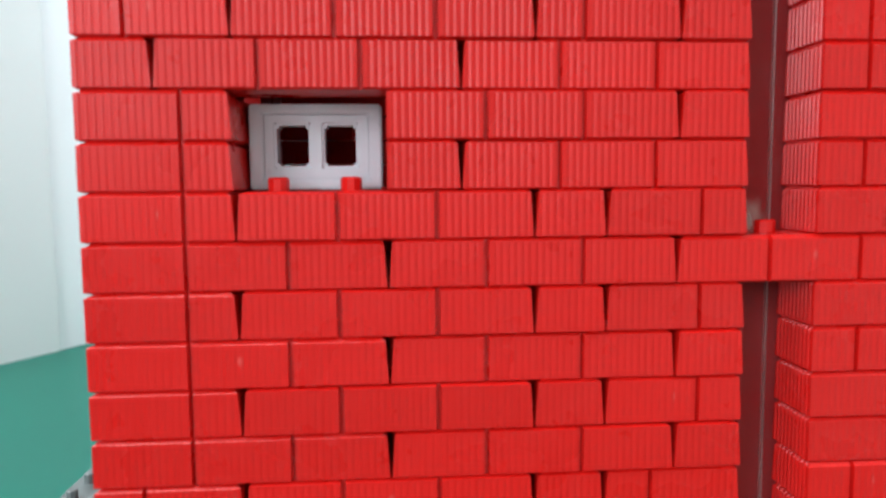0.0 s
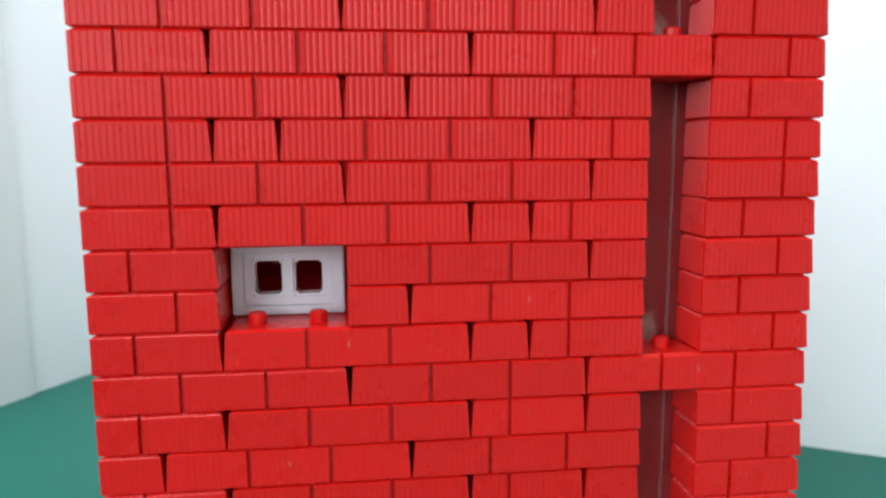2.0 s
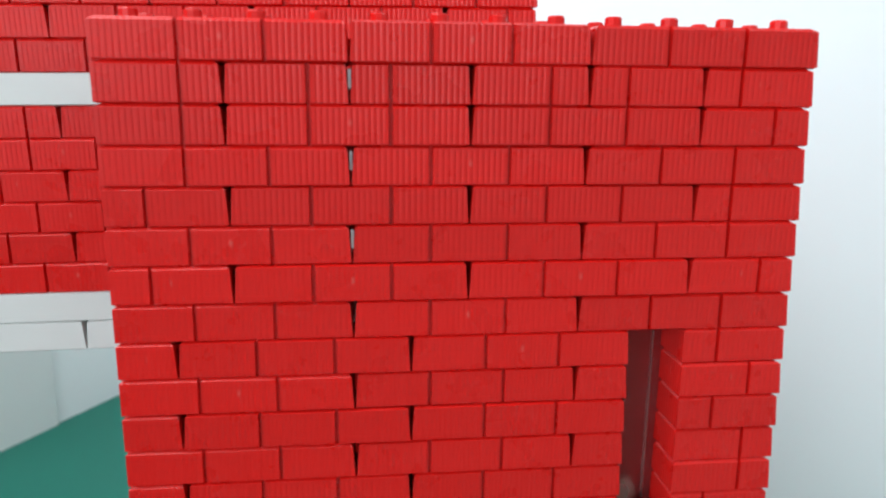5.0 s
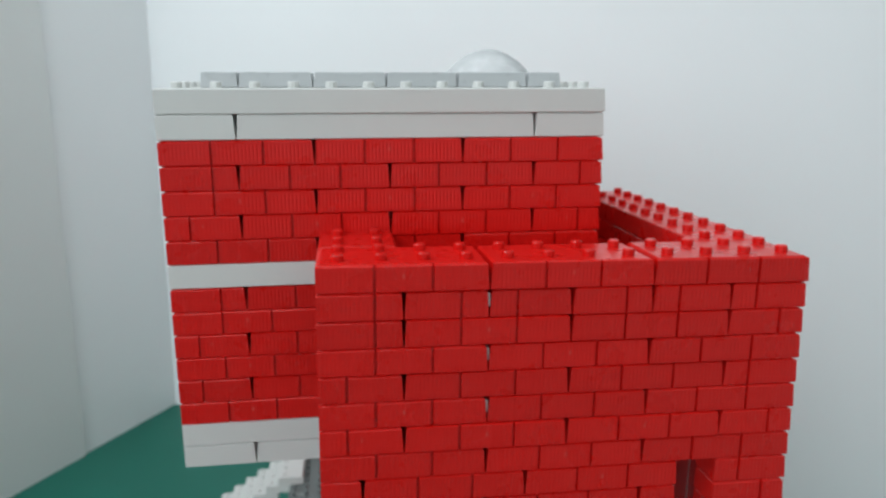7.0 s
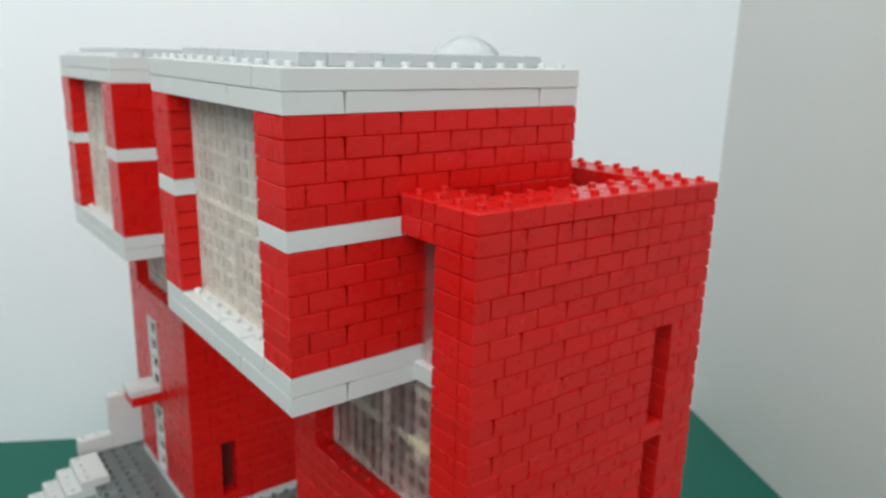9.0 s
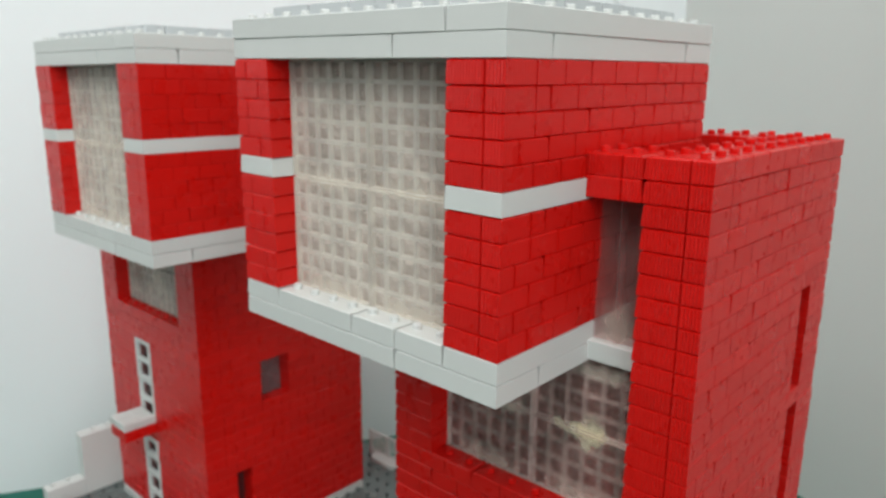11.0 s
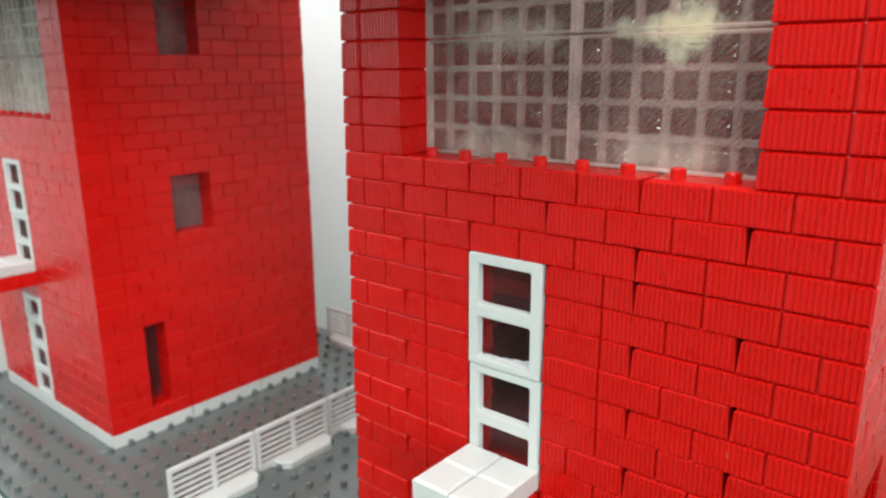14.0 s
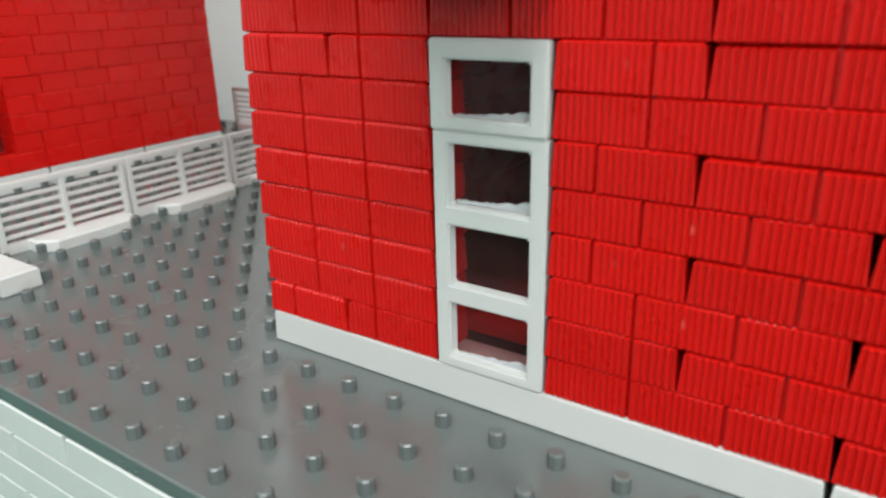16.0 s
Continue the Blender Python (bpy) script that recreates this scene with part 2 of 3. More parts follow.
def cylinder_data(r, h, n=10, bev=0.03, z0=0.0):
    v, f = [], []
    for rr, z in ((r, z0), (r, z0 + h - bev), (r - bev, z0 + h)):
        v += [(rr * math.cos(2 * math.pi * i / n) * P, rr * math.sin(2 * math.pi * i / n) * P, z * P) for i in range(n)]
    for k in range(2):
        f += [(k * n + i, k * n + (i + 1) % n, k * n + n + (i + 1) % n, k * n + n + i) for i in range(n)]
    f.append(tuple(2 * n + i for i in range(n)))
    return v, f


def pierced_slab(name, us, vs, hole, depth, mat, axes, bev=0.025):
    """One solid slab on the grid us x vs, with the cells for which hole(i, j) holds cut through it.
    axes: "xz" lies along x with its face towards -y, "yz" along y with its face towards -x."""
    bm = bmesh.new()
    cache = {}

    def vert(i, j, k):
        if (i, j, k) not in cache:
            u, w, d = us[i], vs[j], depth[k]
            cache[i, j, k] = bm.verts.new(Vector((u, d, w) if axes == "xz" else (d, u, w)) * P)
        return cache[i, j, k]

    nu, nv = len(us) - 1, len(vs) - 1
    solid = {(i, j) for i in range(nu) for j in range(nv) if not hole(i, j)}
    for i, j in solid:
        for k in (0, 1):
            bm.faces.new([vert(i, j, k), vert(i + 1, j, k), vert(i + 1, j + 1, k), vert(i, j + 1, k)])
        for di, dj, a, b in ((-1, 0, (i, j), (i, j + 1)), (1, 0, (i + 1, j), (i + 1, j + 1)), (0, -1, (i, j), (i + 1, j)), (0, 1, (i, j + 1), (i + 1, j + 1))):
            if (i + di, j + dj) not in solid:
                bm.faces.new([vert(*a, 0), vert(*b, 0), vert(*b, 1), vert(*a, 1)])
    bmesh.ops.recalc_face_normals(bm, faces=bm.faces)
    if bev:
        sharp = [e for e in bm.edges if len(e.link_faces) == 2 and e.calc_face_angle() > 1.0]
        bmesh.ops.bevel(bm, geom=sharp, offset=bev * P, segments=2, affect="EDGES", clamp_overlap=True)
    me = bpy.data.meshes.new(name)
    bm.to_mesh(me)
    bm.free()
    me.materials.append(mat)
    return me


HR = H / P        # brick height in studs
STUD = {m.name: mesh_of("stud", *cylinder_data(0.15, 0.2), m) for m in (RED, WHITE, GREY)}


def studs(parent, points, mat, base):
    for x, y, z in points:
        place("stud", STUD[mat.name], parent, (x - base[0], y - base[1], z - base[2]))


def side_profile(length, ribbed, grooved, flip, relief, deep):
    """Offsets (along, depth) of one long side: fine upright ribs, and a groove every four thirds of a stud."""
    cuts = []
    if grooved:
        step = 4 / 3
        k = step
        while k < length - 0.2:
            cuts.append(length - k if flip else k)
            k += step
        if not flip and length == 2:
            cuts = [step]
    cuts = sorted(cuts)
    g, rib = 0.035 if deep > 0.06 else 0.022, 0.1
    pts = []
    edges = [0.0] + cuts + [length]
    for a, b in zip(edges[:-1], edges[1:]):
        s = a + (g if a > 0 else 0)
        e = b - (g if b < length else 0)
        if a > 0:
            pts += [(s - g * 1.6, deep), (s - g * 0.4, deep)]
        pts.append((s, 0.0))
        if ribbed:
            n = max(2, round((e - s) / rib))
            w = (e - s) / n
            for i in range(1, n):
                pts += [(s + w * (i - 0.32), 0.0), (s + w * (i - 0.1), relief), (s + w * (i + 0.1), relief), (s + w * (i + 0.32), 0.0)]
        pts.append((e, 0.0))
    return pts


MESHES = {}


def brick_mesh(lx, ly, sides, mat, flip=False, ribbed=True, grooved=True, corner=False, notch=""):
    """One toy brick of lx by ly studs. sides: which of its faces (F, L, R, B) carry the moulded brick pattern;
    notch: free ends (l, r, b) whose upper corner is rounded off more."""
    key = (lx, ly, sides, mat.name, flip, ribbed, grooved, corner, notch)
    if key in MESHES:
        return MESHES[key]
    # the plain bricks of the far tower sit closer together
    tight = mat is RED and not ribbed
    gap, tp, ease = (0.008, 0.015, 0.03) if tight else (0.014, 0.042, 0.06)
    out = []
    for side, length in (("F", lx), ("R", ly), ("B", lx), ("L", ly)):
        if side in sides:
            pts = side_profile(length, ribbed, grooved, flip and not (corner and side == "L"), 0.03 if side == "L" else 0.007, 0.05 if tight else 0.09)
        else:
            pts = [(0.0, 0.0), (length, 0.0)]
        for s, d in pts[:-1]:
            d += 0.004
            x, y = {"F": (s, d), "R": (lx - d, s), "B": (lx - s, ly - d), "L": (d, ly - s)}[side]
            out.append((x, y))
    n = len(out)
    v, f = [], []
    bev = 0.03

    def ring(z, inset, taper):
        for x, y in out:
            ex = gap + taper if "F" in sides or "R" in sides else 0.004
            ey = gap + taper if "L" in sides else 0.004
            x0, x1 = (0.004 if "L" in sides else ex) + inset, lx - ex - inset
            y0, y1 = (0.004 if "F" in sides else ey) + inset, ly - ey - inset
            if taper and inset:
                x0, x1, y1 = x0 + 0.055 * ("l" in notch), x1 - 0.055 * ("r" in notch), y1 - 0.055 * ("b" in notch)
            px, py = min(max(x, x0), x1), min(max(y, y0), y1)
            v.append(Vector((px, py, z)) * P)

    ring(0.0, ease - 0.005, 0)
    ring(bev, 0, 0)
    ring(HR - (0.055 if notch else bev), 0, tp)
    ring(HR, ease, tp)
    for k in range(3):
        f += [(k * n + i, k * n + (i + 1) % n, k * n + n + (i + 1) % n, k * n + n + i) for i in range(n)]
    f.append(tuple(3 * n + i for i in range(n)))
    f.append(tuple(reversed(range(n))))
    me = mesh_of("brick", v, f, mat)
    MESHES[key] = me
    return me


rng = random.Random(7)


def zrow(r):
    """Height, in studs, of the underside of row r; row 40 stands on the base plate."""
    return (40 - r) * HR


def lay_row(parent, r, front, side, mat, turned=None, grooves=None, origin=(0, 0), base=(0, 0, 0), depth=1.0, ribbed=True, grooved=True, rough=0.012):
    """One course: bricks along the front (from the corner in +x) and along the left side (from the corner in +y).
    Negative numbers leave an opening. The corner brick shows on both faces."""
    z = zrow(r) - base[2]
    ox, oy = origin[0] - base[0], origin[1] - base[1]
    flip = rng.random() < 0.5 if turned is None else turned

    def jog(a):
        return rng.uniform(-rough, rough) * a

    x, last = 0, len(front) - 1
    for i, w in enumerate(front):
        if w > 0:
            if i == 0:
                d = side[0]
                ob = place("brick", brick_mesh(w, d, "FL", mat, flip, ribbed, grooved, True, "l" if ribbed else ""), parent, (ox + x, oy, z))
            else:
                sides = "F" + ("L" if front[i - 1] < 0 else "") + ("R" if i < last and front[i + 1] < 0 else "")
                ob = place("brick", brick_mesh(w, max(depth, 1.0), sides, mat, w == 2 and (grooves[0](i, last) if grooves else rng.random() < 0.5), ribbed, grooved, notch="r" if ribbed and i == last else ""), parent,
                           (ox + x, oy + jog(1.2), z + jog(0.3)))
                ob.rotation_euler[0] = radians(jog(45))
            ob.rotation_euler[2] = radians(jog(18))
        x += abs(w)
    y = side[0]
    for i, w in enumerate(side[1:], 1):
        if w > 0:
            ob = place("brick", brick_mesh(max(depth, 1.0), w, "L", mat, w == 2 and (grooves[1](y) if grooves else rng.random() < 0.5), ribbed, grooved, notch="b" if ribbed and i == len(side) - 1 else ""), parent,
                       (ox + jog(1.2), oy + y, z + jog(0.3)))
            ob.rotation_euler[2] = radians(jog(18))
        y += abs(w)


# ---- the glass ----
def pane_meshes(wide, high, cells, sheet, bar, edge):
    """A clear panel in the y-z plane, its face towards -x: a thin sheet with a raised cushion in each cell,
    the lattice that stands proud of it, and the upright and level rims."""
    nx, nz = cells
    us, vs = [0.02], [0.02]
    for k in range(nx):
        us += [k * wide / nx + 0.075, (k + 1) * wide / nx - 0.075]
    for k in range(nz):
        vs += [k * high / nz + 0.07, (k + 1) * high / nz - 0.07]
    us.append(wide - 0.02)
    vs.append(high - 0.02)
    v, f = box_data(0.06, 0.12, 0.004, wide - 0.004, 0.004, high - 0.004)
    lean = random.Random(nx * 31 + nz)
    for j in range(nx):
        for k in range(nz):
            a, b, c, d = us[2 * j + 1] + 0.02, us[2 * j + 2] - 0.02, vs[2 * k + 1] + 0.02, vs[2 * k + 2] - 0.02
            n = len(v)
            q = 0.13
            out = [0.05 - lean.uniform(0.02, 0.10) for _ in range(4)]
            v += [Vector(p) * P for p in ((0.058, a, c), (0.058, b, c), (0.058, b, d), (0.058, a, d), (out[0], a + q, c + q), (out[1], b - q, c + q), (out[2], b - q, d - q), (out[3], a + q, d - q))]
            f += [(n + i, n + 4 + i, n + 4 + (i + 1) % 4, n + (i + 1) % 4) for i in range(4)] + [(n + 4, n + 7, n + 6), (n + 4, n + 6, n + 5)]
    return (mesh_of("glass_pane", v, f, sheet),
            pierced_slab("lattice", us, vs, lambda i, j: i % 2 == 1 and j % 2 == 1, (-0.10, 0.055), bar, "yz", 0.035),
            boxes_mesh("rim", [(-0.16, 0.05, 0.03, 0.09, 0.02, high - 0.02)], edge, 0.03),
            boxes_mesh("rim", [(-0.14, 0.05, 0.11, wide - 0.11, 0.02, 0.09)], edge, 0.025))


PANE = pane_meshes(4, 6 * HR, (6, 6), CLEAR, CLEAR_BAR, CLEAR_BAR)
PANE_PALE = pane_meshes(4, 4 * HR, (6, 4), CLEAR, CLEAR_BAR, CLEAR_BAR)
PANE_LOW = pane_meshes(4, 4 * HR, (6, 4), CLEAR_LOW, LOW_BAR, LOW_RIM)


def glass_pane(meshes, parent, at, high):
    ob = place("glass_pane", meshes[0], parent, at, "clear moulded plastic pane with a square lattice")
    bars = place("lattice", meshes[1], ob)
    for y in (0.0, 3.88):
        place("rim", meshes[2], ob, (0, y, 0)).visible_shadow = False
    for z in (0.0, high - 0.11):
        place("rim", meshes[3], ob, (0, 0, z)).visible_shadow = False
    ob.visible_shadow = bars.visible_shadow = False
    return ob


# ---- small windows ----
WH = 2 * HR
WINDOW = pierced_slab("window_frame", [0.02, 0.22, 1.74, 1.93], [0.02, 0.17, WH - 0.22, WH - 0.08], lambda i, j: i == 1 and j == 1, (0.0, 0.5), FRAME, "xz")
CASEMENT = pierced_slab("casement", [0.19, 0.40, 0.86, 1.09, 1.55, 1.77], [0.14, 0.36, WH - 0.38, WH - 0.19],
                        lambda i, j: i in (1, 3) and j == 1, (0.06, 0.45), FRAME, "xz", 0.04)


def ladder_unit(lights, top):
    """White frame two studs wide with one or more lights, two courses each. Face towards -x."""
    h = 2 * HR * lights
    vs = [0.003]
    for k in range(lights):
        vs += [k * 2 * HR + (0.2 if k == 0 else 0.16), (k + 1) * 2 * HR - (top if k == lights - 1 else 0.16)]
    vs.append(h - 0.004)
    return pierced_slab("window_frame", [0.03, 0.3, 1.7, 1.97], vs, lambda i, j: i == 1 and j % 2 == 1, (-0.02, 0.21), WHITE, "yz", 0.03)


# number of lights in the lower unit: the lower unit and the one set on it
LADDER = {2: (ladder_unit(2, 0.22), ladder_unit(2, 0.24)), 3: (ladder_unit(3, 0.2), ladder_unit(1, 0.3))}


def scrap_mesh(seed):
    """A torn strip of dried glue along the foot of a light, its upper edge ragged."""
    g = random.Random(seed)
    n, v, f = 26, [], []
    for x in (0.24, 0.29):
        for i in range(n):
            u = i / (n - 1)
            v.append(Vector((x, 0.34 + 1.3 * u, 0.0)) * P)
            v.append(Vector((x, 0.34 + 1.3 * u, 0.03 + 0.13 * (1 - u) ** 2 * g.uniform(0.6, 1.2) + g.uniform(0, 0.03))) * P)
    m = 2 * n
    for i in range(n - 1):
        a = 2 * i
        f += [(a, a + 2, a + 3, a + 1), (m + a, m + a + 1, m + a + 3, m + a + 2), (a + 1, a + 3, m + a + 3, m + a + 1)]
    return mesh_of("glue_scrap", v, f, CLOUDY)


SCRAPS = [scrap_mesh(k) for k in range(3)]


# ---- the tower ----
A9, A10 = [1, 4, 4, -1, 2], [4, 4, 1, -1, 2]
W1, W2, SL = [2, -2, 4, 1, -1, 2], [2, -2, 1, 4, -1, 2], [2, 4, 1, 2, -1, 2]
FULL, HALF = [4, 4, 4], [2, 4, 4, 2]
S24, S25 = [2, 4, 2, 1, -1, 2], [1, 4, 4, -1, 2]
FRONT_A = [FULL, [2] * 6, HALF, FULL, HALF, FULL, HALF, FULL, A9, A10, A9, A10, A9, A10, HALF,
           [4, 1, 4, -1, 2], [2, 1, 4, 2, -1, 2], [4, 4, 1, -1, 2], SL, W1, W2, SL, FULL,
           S24, S25, S24, S25, W1, W2, SL, FULL, SL, A10, SL, A10, SL, A10, SL, FULL]


def side_rows():
    rows = {1: [2, 2], 2: [2, 2]}
    for r in range(3, 11):
        rows[r] = [2]
    for r in range(11, 19):
        rows[r] = [2, -8, 2]
    rows[19], rows[20], rows[21] = FULL, HALF, FULL
    for r in range(22, 30):
        rows[r] = [4, 2, -2, 2, 2] if r % 2 == 0 else [2, 4, -2, 4]
    rows[30], rows[31] = [4, 2, 2, 2, 2], [4, 4, 4]
    for r in range(32, 39):
        rows[r] = [4, 2, -2, 4] if r % 2 == 0 else [2, 4, -2, 4]
    rows[32], rows[39] = [4, 2, -2, 2, 2], [2, 4, -2, 2, 2]
    return rows


SIDE = side_rows()
# courses whose two-stud bricks are laid the other way round: at the corner, on the pier beside the slots, between, and on the side
TURNED = (5, 7, 15, 20, 22, 24, 26, 36)
PIER_TURNED = (2, 5, 9, 11, 14, 16, 19, 21, 24, 26, 27, 29, 33, 36, 38)
MID_TURNED = (19, 22, 24, 26, 36)
SIDE_TURNED = (28, 30, 34, 36)


def grooves_of(r):
    """For one course of the near tower: which two-stud bricks are turned, along the front and along the side."""
    def along(i, last):
        if r == 2:
            return i in (2, 4, 5)
        return r in PIER_TURNED if i == last else r in MID_TURNED
    return along, lambda y: y >= 8 or r in SIDE_TURNED


def front_b():
    """Courses of the far tower's face: three openings of its own."""
    rows = []
    for r in range(1, 40):
        z0 = 40 - r
        cut = None
        if 2 <= z0 < 8:
            cut = (2, 3)
        if 14 <= z0 < 18 or 26 <= z0 < 31:
            cut = (4, 6)
        base_row = FULL if r % 2 else HALF
        if cut is None:
            rows.append(base_row)
            continue
        left, right = cut[0], 12 - cut[1]
        lw = [left] if left in (2, 4) and r % 2 else ([2] * (left // 2) if left > 1 else [left])
        rw = []
        rest = right
        if r % 2 == 0 and rest > 4:
            rw.append(rest % 4 if rest % 4 else 2)
            rest -= rw[-1]
        while rest > 0:
            rw.append(min(4, rest))
            rest -= rw[-1]
        rows.append(lw + [-(cut[1] - cut[0])] + rw)
    return rows


def simple_walls(name, parent, rows, base, spans, mat):
    """Plain courses of the faces that stand away from the walk, in one mesh."""
    b = []
    for r in rows:
        z = zrow(r) - base[2]
        for x0, x1, y0, y1 in spans(r):
            along_y = (y1 - y0) > (x1 - x0)
            s0, s1 = (y0, y1) if along_y else (x0, x1)
            k = s0
            w = 2 if r % 2 else 4
            while k < s1 - 0.01:
                e = min(s1, k + w)
                if along_y:
                    b.append((x0, x1, k + 0.015, e - 0.015, z + 0.005, z + HR - 0.02))
                else:
                    b.append((k + 0.015, e - 0.015, y0, y1, z + 0.005, z + HR - 0.02))
                k, w = e, 4
    ob = place(name, boxes_mesh(name, b, mat, 0.02), parent)
    ob["kind"] = "stuff"
    return ob


def tower(origin, front_rows, label, ribbed, near):
    """A red toy-brick tower, twelve studs square and forty courses high, with its glazed openings and balcony."""
    ox, oy = origin
    t = tagged(new("toy_brick_tower"), label, "toy building", "toy brick towers")
    t.location = (ox * P, oy * P, 0)
    for r in range(1, 40):
        lay_row(t, r, front_rows[r - 1], SIDE[r], RED, r in TURNED if near else None, grooves_of(r) if near else None, depth=2.0 if r == 1 else 1.0, ribbed=ribbed)
    lay_row(t, 40, FULL, [2, 10], WHITE, ribbed=False, grooved=False, rough=0.004)
    # rear and far side
    simple_walls("rear_wall", t, range(1, 41), (0, 0, 0),
                 lambda r: ([(10.02, 12, 2.02, 12), (8.05, 10, 10, 12)] if r <= 10 else [(11, 12, 1.02, 12), (1.02, 11, 11, 12)]), RED)
    for b in ((2.02, 10, 2.02, 4, zrow(2), zrow(2) + HR * 0.95), (8.05, 10, 4, 10, zrow(3), zrow(3) + HR)):
        place("inner_floor", boxes_mesh("inner_floor", [b], RED, 0.02), t)
    # floors in the darker red, for the dim inside
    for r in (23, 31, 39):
        place("inner_floor", boxes_mesh("inner_floor", [(1.3, 10.9, 1.3, 10.9, zrow(r), zrow(r) + 0.4)], RED_SHADED, 0.0), t)
    # studs on the open top
    top = zrow(1) + HR - 0.03
    pts = [(x + 0.5, y + 0.5, top) for x in range(12) for y in range(2)] + [(x + 0.5, y + 0.5, top) for x in range(2) for y in (2, 3)]
    pts += [(x + 0.5, y + 0.5, top) for x in (10, 11) for y in range(2, 12)]
    pts += [(x + 0.5, y + 0.5, zrow(2) + HR * 0.94) for x in range(2, 10) for y in (2, 3)]
    studs(t, pts, RED, (0, 0, 0))
    # sills
    sill = [(0.5, y + 0.5, zrow(19) + HR - 0.005) for y in range(2, 10)]
    if near:
        sill += [(9.5, 0.5, zrow(r) + HR - 0.005) for r in (15, 23, 31)] + [(x, 0.5, zrow(r) + HR - 0.005) for x in (2.5, 3.5) for r in (22, 30)]
    studs(t, sill, RED, (0, 0, 0))
    # glass block window of the side: four panes, the lower pair standing partly behind the sill
    for y in (2, 6):
        for z in (zrow(18), zrow(14)):
            glass_pane(PANE_LOW if near else PANE_PALE, t, (1.02, y, z), 4 * HR)
    for y, z, hy, hz, mat in ((4.0, 17.3, 1.6, 0.36, GLUE), (3.7, 17.3, 0.7, 0.75, GLUE), (7.6, 17.35, 1.9, 0.5, FILM), (4, 14.95, 1.9, 0.5, FILM), (8, 14.9, 1.9, 0.55, FILM), (3.6, 19.5, 1.7, 0.4, FILM), (7.6, 19.55, 1.9, 0.35, FILM)) if near else ():
        place("glue_spot", glue_mesh(hy, hz, mat), t, (0.90, y, z), "dried yellowish glue smear").visible_shadow = False
    # upright clear strip beside the overhanging room
    place("clear_strip", boxes_mesh("clear_strip", [(1.0, 1.12, 2.02, 3.98, zrow(9), zrow(2)), (0.93, 1.0, 2.9, 3.1, zrow(9), zrow(2))], DULL, 0.02), t).visible_shadow = False
    # whitish haze low on the strip, laid on as a film
    place("glue_spot", glue_mesh(0.9, 1.0, FILM), t, (0.92, 3.0, zrow(9) + 0.5), "thin cream film of dried glue").visible_shadow = False
    place("white_brick", brick_mesh(1, 2, "L", WHITE, False, False, False), t, (0.7, 2, zrow(10)))
    # tall windows on the side
    for r, s in ((29, 2), (39, 3)):
        fr = place("window", LADDER[s][0], t, (0.0, 6, zrow(r)), "tall white four-light window frame")
        place("upper_frame", LADDER[s][1], fr, (-0.025, 0.015, s * 2 * HR))
        place("pane", boxes_mesh("pane", [(0.22, 0.28, 0.2, 1.8, 0.05, 8 * HR - 0.05)], SMOKE, 0.0), fr).visible_shadow = False
        for k in (0, 2, 3) if r == 39 else (0, 2):
            place("glue_scrap", SCRAPS[k % 3], fr, (-0.09, 0, k * 2 * HR + 0.17), "ragged white strip of dried glue")
    # balcony
    bal = place("balcony", brick_mesh(2, 2, "FL", RED, False, ribbed, True, True), t, (-2.0, 6, zrow(30)))
    for x in (-0.04, 0.98):
        for y in (0.0, 1.0):
            place("tile", TILE, bal, (x, y, HR), "smooth white tile")
    if near:
        for r in (21, 29):
            fr = place("window", WINDOW, t, (2, 1.0, zrow(r)), "white two-light window frame")
            place("casement", CASEMENT, fr)
        slots = [(8.8, 10.2, zrow(r), zrow(q)) for r, q in ((14, 8), (22, 15), (30, 23), (38, 31))]
    else:
        slots = [(1.8, 3.2, zrow(38), zrow(31)), (3.8, 6.2, zrow(26), zrow(21)), (3.8, 6.2, zrow(14), zrow(9))]
    for x0, x1, z0, z1 in slots:
        ob = place("slot_pane", boxes_mesh("slot_pane", [(x0, x1, 1.05, 1.15, z0 - 0.1, z1 + 0.1)], SLOT if near or x0 < 2 else PALE_SHEEN, 0.0), t, (0, 0, 0), "clear plastic pane set back in a slot")
        ob.visible_shadow = False
    if near:
        # dark panel added behind the slots in place of the shaded interior
        place("inner_wall", boxes_mesh("inner_wall", [(8.6, 10.4, 1.5, 2.0, zrow(38), zrow(8))], RED_SHADED, 0.02), t)
        for x0, x1, z0, z1 in slots:
            # thin pale strip: the upright highlight on the pane, built as a part
            place("pane_highlight", boxes_mesh("pane_highlight", [(9.81, 9.86, 1.0, 1.045, z0, z1)], DULL, 0.015), t).visible_shadow = False
            # whitish haze at the foot of each slot, laid on as a film
            smear = place("glue_spot", glue_mesh(0.4, 0.4, FILM), t, (9.42, 1.03, z0 + 0.15), "pale whitish film at the foot of the pane")
            smear.rotation_euler[2], smear.visible_shadow = radians(90), False
        # pale beads in the joint between the uppermost bricks
        for r in (2, 4, 6):
            place("glue_bead", boxes_mesh("glue_bead", [(3.975, 4.025, 0.09, 0.2, zrow(r) + 0.25, zrow(r) + HR - 0.08)], CLOUDY, 0.015), t, (0, 0, 0), "pale bead in the joint")
    return t


